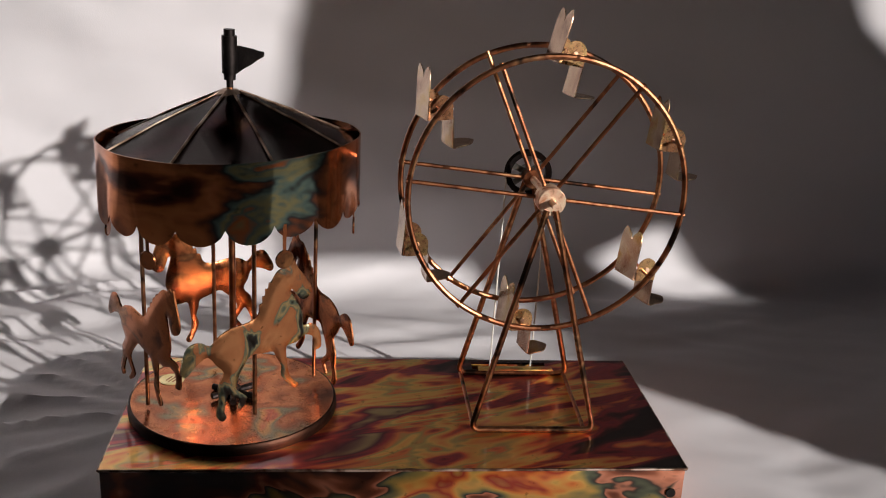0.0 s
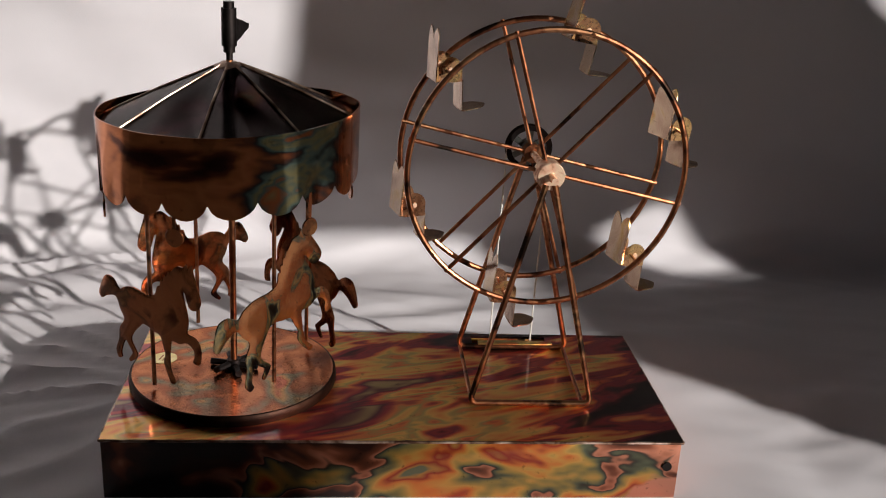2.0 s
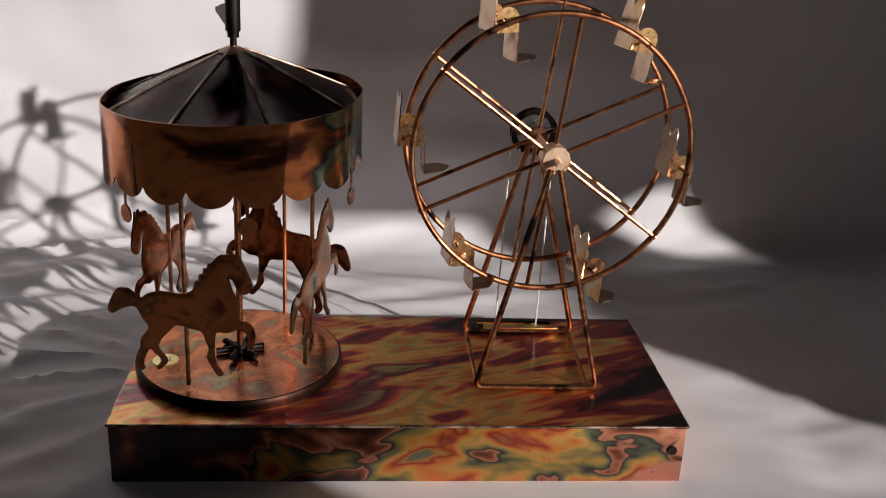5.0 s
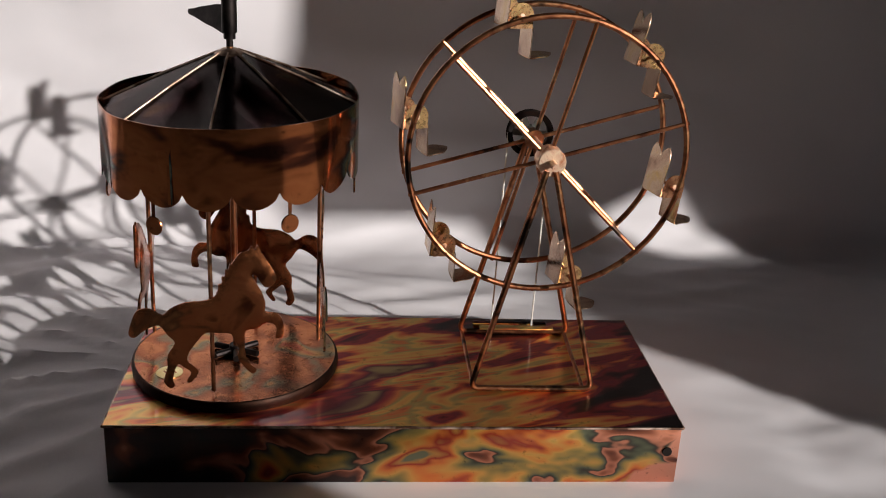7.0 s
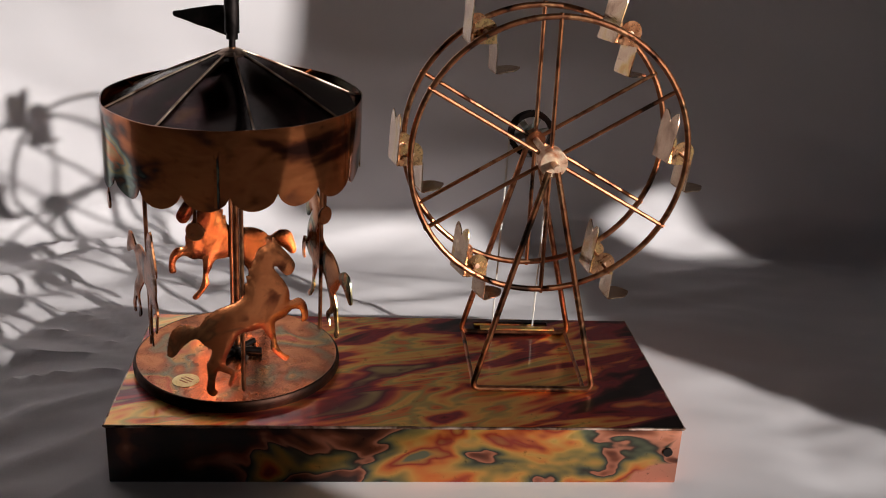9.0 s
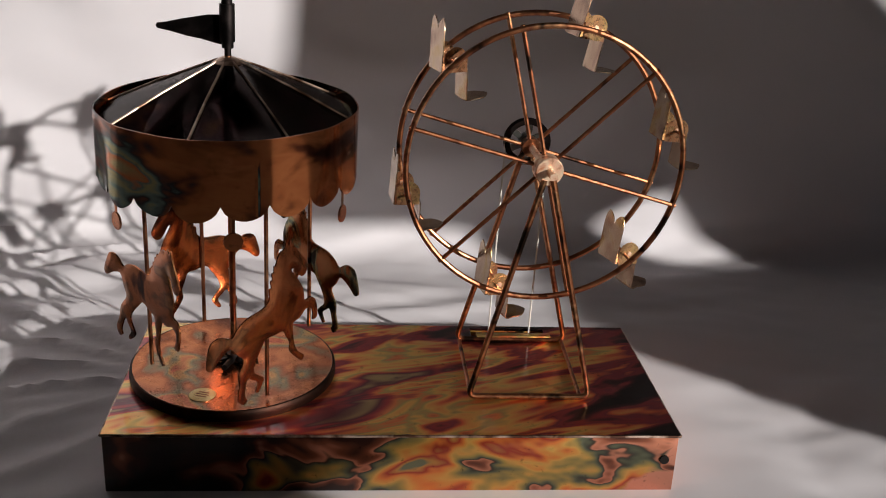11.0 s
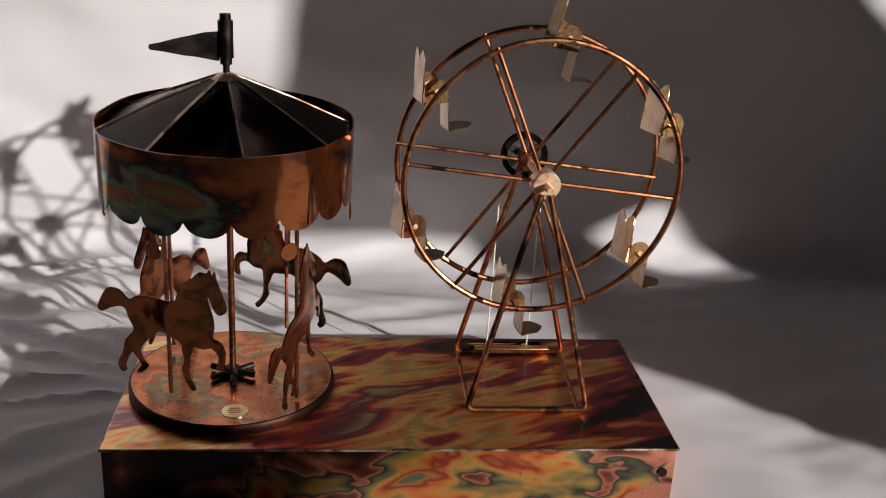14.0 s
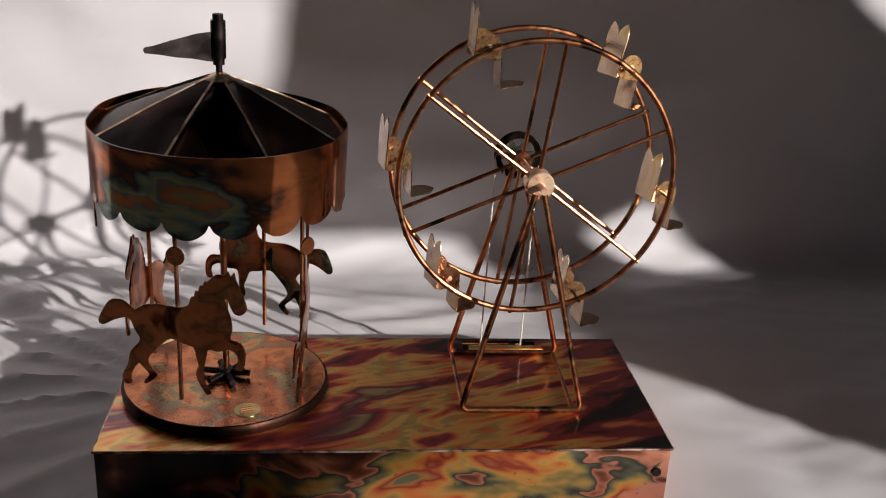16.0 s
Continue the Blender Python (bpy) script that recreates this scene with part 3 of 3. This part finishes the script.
    for k in range(4):
        bm = slab(bmesh.new(), outline, 0.0008, None, 0.0006, 0.0013 * (1, -0.6, 0.8, -1)[k])
        rod = part("rod", tube(bmesh.new(), [(0, 0.0014, 0.0), (0, 0.0014, 0.05), (0, 0.0014, 0.112)], 0.00105, 10), M_WIRE, car, "thin round copper rod", horse_at(k, 0.0)[0])
        h = part("horse", bm, M_PATCH if k == 1 else M_HORSE, rod, "cut-out prancing copper horse", horse_at(k, 0.0)[1])
        horses.append((rod, h))
    return car, horses


FLAG, PEND, HORSE0, SEAM = -86.0, 25.0, 46.0, 6.0


def carousel_angle(t):
    return float(np.interp(t, [r[0] for r in CAROUSEL], [r[1] for r in CAROUSEL]))


CAROUSEL = [(0.0, 154.0), (1.5, 163.0), (3.5, 181.0), (7.0, 216.8), (9.0, 235.0), (12.5, 266.2), (14.5, 281.6), (16.0, 291.4)]


def horse_at(k, t):
    """A rod's place over the deck, and how far its horse has rocked on it."""
    a = HORSE0 + 90 * k
    lift = LIFT[k]
    rock = float(np.interp(t, [q[0] for q in ROCK[k]], [q[1] for q in ROCK[k]]))
    swing = pose(0, 0, 0.036) @ pose(0, 0, 0, 0, -rock, 0) @ pose(0, 0, -0.036)
    return pose(0, 0, DECK_Z - BH + lift, 0, 0, a) @ pose(HANG_R, 0, 0, 0, 0, 109 if k == 0 else 102), swing


LIFT = [0.0012, 0.0108, 0.0040, 0.0082]
ROCK = [[(0, 0), (4, 1), (7, 10), (9, 18), (16, 20)], [(0, 14), (3.5, 18), (8, 16), (16, 8)], [(0, 10), (9, 13), (16, 10)], [(0, 0), (16, 0)]]


# ---------------------------------------------------------------- ferris wheel
WX, WY, WZ = 0.2101, 0.0694, 0.1531
WHEEL_R, HALF = 0.0697, 0.0184
AXIS = pose(WX, WY, WZ, 1.0, 0, 2.9)
WHEEL = [(0.0, 113.5), (0.3, 115), (0.6, 117), (0.9, 121), (1.2, 133), (1.5, 143), (1.8, 158), (2.1, 172), (2.4, 188), (2.7, 201), (3.0, 206.5), (3.3, 207), (3.6, 207.5), (3.9, 217), (4.2, 230),
         (5.2, 272), (6.3, 312), (6.6, 315), (6.9, 315.5), (7.2, 316), (7.5, 317), (7.8, 332), (8.1, 358), (8.4, 372), (8.7, 390), (9.0, 391), (9.2, 393), (10.2, 436),
         (11.3, 475), (11.6, 480), (11.9, 481), (12.2, 491), (12.5, 495), (12.8, 504), (13.1, 507), (13.4, 515.5), (13.7, 527), (14.0, 533), (14.3, 543.5), (14.6, 555), (14.9, 557.5), (15.2, 558), (15.5, 558.5),
         (15.8, 560), (16.0, 563)]


def build_ferris():
    origin = pose(WX, WY, BH)
    inv = origin.inverted()
    fer = thing("ferris_wheel", "copper rod ferris wheel with six hanging seats", "ferris wheel", origin)
    x0, x1, yf, yb, z = 0.1774, 0.2409, 0.0354, 0.1033, BH + 0.0016
    loc = lambda *p: inv @ Vector(p)

    def bent(pts, r):
        """Rounds the corners of a bent rod."""
        out = []
        for i, p in enumerate(pts):
            p = Vector(p)
            if 0 < i < len(pts) - 1:
                a, b = (Vector(pts[i - 1]) - p), (Vector(pts[i + 1]) - p)
                k0, k1 = p + a.normalized() * r, p + b.normalized() * r
                out += [k0.lerp(p, s * (2 - s) * 0.5).lerp(k1.lerp(p, (1 - s) * (1 + s) * 0.5), s) for s in (0, 0.2, 0.4, 0.6, 0.8, 1)]
            else:
                out.append(p)
        return out

    for name, y, ytop, dx in (("front_frame", yf, 0.0440, 0.0), ("rear_frame", yb, 0.0945, 0.0)):
        top = AXIS @ Vector((0, (ytop - WY), 0))
        pts = [(top.x - 0.0022, ytop, top.z - 0.004), (x0, y, z), (x1, y, z), (top.x + 0.0022, ytop, top.z - 0.004)]
        part(name, tube(bmesh.new(), [loc(*p) for p in bent(pts, 0.004)], 0.0016, 10), M_WIRE, fer, "bent copper rod frame")
    for xa, xb in ((x0 + 0.0016, x0 + 0.0016), (x1 - 0.0045, x1 - 0.002)):
        part("side_rod", tube(bmesh.new(), [loc(xa, yf + 0.001, z), loc(xb, yb - 0.001, z)], 0.0011, 10), M_WIRE, fer)
    part("belt_plate", box(bmesh.new(), *(x0 + 0.012 - WX, x1 - 0.008 - WX), yb - 0.001 - WY, yb + 0.004 - WY, 0.0026, 0.0036, 0.0003), M_TOP, fer, "copper strip soldered over the rear rod")
    wheel = new("wheel")
    wheel.empty_display_size = 0.01
    wheel.parent = fer
    tagged(wheel, "double-rimmed copper rod wheel")
    for y in (-HALF, HALF):
        part("rim", tube(bmesh.new(), [(WHEEL_R * math.cos(a) * (1 + 0.004 * math.sin(2 * a)), y + 0.0006 * math.sin(a * 2 + y * 90), WHEEL_R * math.sin(a)) for a in (2 * math.pi * i / 120 for i in range(120))], 0.0015, 10, True), M_WIRE, wheel)
        for k in range(6):
            a = radians(60 * k)
            u = Vector((math.cos(a), 0, math.sin(a)))
            part("spoke", tube(bmesh.new(), [u * 0.004 + Vector((0, y, 0)), u * (WHEEL_R + 0.0018) + Vector((0, y, 0))], 0.0011, 8), M_WIRE, wheel)
    for k in range(6):
        a = radians(60 * k + 30)
        p = Vector((math.cos(a), 0, math.sin(a))) * WHEEL_R
        part("seat_axle", tube(bmesh.new(), [p + Vector((0, -HALF - 0.002, 0)), p + Vector((0, HALF + 0.002, 0))], 0.0008, 8), M_WIRE, wheel)
    turn = pose(0, 0, 0, 90, 0, 0)
    part("axle", lathe(bmesh.new(), [(0, -0.036), (0.0018, -0.036), (0.0018, 0.034), (0, 0.034)], 16, turn), M_HUB, wheel, "copper axle end")
    part("hub", lathe(bmesh.new(), [(0.0018, 0.0255), (0.0066, 0.0255), (0.0071, 0.025), (0.0071, 0.0165), (0.0066, 0.016), (0.0018, 0.016)], 40, turn), M_HUB, wheel, "bright copper hub drum")
    part("hub", lathe(bmesh.new(), [(0.0018, -0.016), (0.005, -0.016), (0.005, -0.022), (0.0018, -0.022)], 32, turn), M_WIRE, wheel)
    pulley = part("pulley", lathe(bmesh.new(), [(0.0095, -0.0275), (0.0125, -0.0265), (0.0108, -0.0285), (0.0108, -0.0295), (0.0125, -0.0315), (0.0095, -0.0305), (0.0095, -0.0275)], 48, turn), M_BLACK, wheel, "dark grooved belt pulley")
    for k in range(3):
        part("pulley_arm", box(bmesh.new(), -0.0098, 0.0098, -0.001, 0.001, -0.0016, 0.0016), M_STEEL, pulley, "", pose(0, 0.029, 0) @ pose(0, 0, 0, 0, 60 * k + 20, 0))
    part("pulley_boss", lathe(bmesh.new(), [(0, -0.0265), (0.0042, -0.0265), (0.0042, -0.0325), (0, -0.0325)], 24, turn), M_STEEL, pulley)
    yp = (AXIS @ Vector((0, 0.029, 0)))
    for sx, bx in ((-0.0115, 0.1975), (0.0115, 0.2215)):
        part("belt", tube(bmesh.new(), [loc(yp.x + sx, yp.y, yp.z), loc(bx, 0.1135, BH - 0.006)], 0.00048, 6), M_THREAD, fer, "thin white belt thread")
    seats = []
    for k in range(6):
        seats.append(build_seat(fer, k))
    return fer, wheel, seats


def plate(parent, name, outline, thick, m, label="", material=M_SEAT):
    return part(name, slab(bmesh.new(), outline, thick), material, parent, label, m)


def build_seat(parent, k):
    seat = new("hanging_seat")
    seat.empty_display_size = 0.005
    seat.parent = parent
    tagged(seat, "bent copper sheet seat with tall notched back")
    w = 0.0092
    side = [(0.0059 * math.cos(radians(a)), 0.0004 + 0.0059 * math.sin(radians(a))) for a in range(-10, 191, 12)] + [(-0.0056, -0.0058), (0.0056, -0.0058)]
    for y in (-w, w):
        plate(seat, "side_plate", side, 0.0005, pose(0, y, 0), "rounded gold-toned side plate", M_SIDE)
        part("rivet", lathe(bmesh.new(), [(0, -0.0008), (0.0013, -0.0008), (0.0015, 0), (0.0013, 0.0008), (0, 0.0008)], 12, pose(0, y, 0, 90, 0, 0)), M_HUB, seat)
    half = w - 0.0006
    plate(seat, "seat_plate", [(-half, -0.0070), (half, -0.0070), (half, 0.0058), (-half, 0.0058)], 0.0005, pose(0, 0, -0.0056, 90, 0, 90))
    back = [(-half, 0), (half, 0), (half + 0.0004, 0.0190), (half - 0.0004, 0.0230), (half - 0.0022, 0.0255), (half - 0.0042, 0.0250), (0.0012, 0.0225), (0, 0.0195),
            (-0.0012, 0.0225), (-half + 0.0042, 0.0250), (-half + 0.0022, 0.0255), (-half + 0.0004, 0.0230), (-half - 0.0004, 0.0190)]
    plate(seat, "back_plate", back, 0.0005, pose(-0.0072, 0, -0.0056, 0, 5, 0) @ pose(0, 0, 0, 0, 0, 90), "tall back with notched top")
    plate(seat, "leg_plate", [(-half + 0.001, 0), (half - 0.001, 0), (half - 0.001, 0.0150), (-half + 0.001, 0.0150)], 0.0005, pose(0.0060, 0, -0.0205, 0, 2, 0) @ pose(0, 0, 0, 0, 0, 90))
    foot = curve([(0, -half + 0.001), (0.004, -half + 0.0009), (0.0095, -half + 0.0016), (0.0135, -0.0015), (0.0135, 0.0015), (0.0095, half - 0.0016), (0.004, half - 0.0009), (0, half - 0.001)], 3)
    plate(seat, "foot_plate", foot, 0.0005, pose(0.0060, 0, -0.0205, 0, -5, 0) @ pose(0, 0, 0, 90, 0, 0), "rounded foot plate")
    return seat


# how far a seat leans at each place round the wheel (degrees from the right, upwards)
LEAN = [(0, 4), (23, 3), (48, 8), (84, 10), (108, -2), (143, -4), (168, -2), (203, -1), (228, 0), (263, 1), (290, 2), (323, 3), (348, 5), (360, 4)]
SEAT_TURN = [13, 4, 10, 15, 2, 8]


def wheel_angle(t):
    return float(np.interp(t, [r[0] for r in WHEEL], [r[1] for r in WHEEL]))


def motions():
    """Everything that turns: carousel, horses on it, wheel and its seats."""
    inv = pose(WX, WY, BH).inverted()
    times = [round(0.25 * i, 3) for i in range(65)]
    walk(carousel, [(t, pose(CX, CY, BH, 0.54, 0.39, 0) @ pose(0, 0, 0, 0, 0, carousel_angle(t))) for t in times])
    for k, (rod, h) in enumerate(horses):
        walk(rod, [(t, horse_at(k, t)[0]) for t in times])
        walk(h, [(t, horse_at(k, t)[1]) for t in times])
    keys = [round(0.1 * i, 3) for i in range(161)]
    walk(wheel, [(t, inv @ AXIS @ pose(0, 0, 0, 0, -wheel_angle(t), 0)) for t in keys])
    for k, s in enumerate(seats):
        rows = []
        for t in keys:
            a = radians(wheel_angle(t) + 30 + 60 * k)
            p = AXIS @ Vector((WHEEL_R * math.cos(a), 0, WHEEL_R * math.sin(a)))
            tilt = float(np.interp(math.degrees(a) % 360, [q[0] for q in LEAN], [q[1] for q in LEAN]))
            rows.append((t, inv @ pose(p.x, p.y, p.z, 0, tilt, 2.9 + SEAT_TURN[k])))
        walk(s, rows)


build_cloth()
build_room()
build_base()
carousel, horses = build_carousel()
ferris, wheel, seats = build_ferris()
motions()
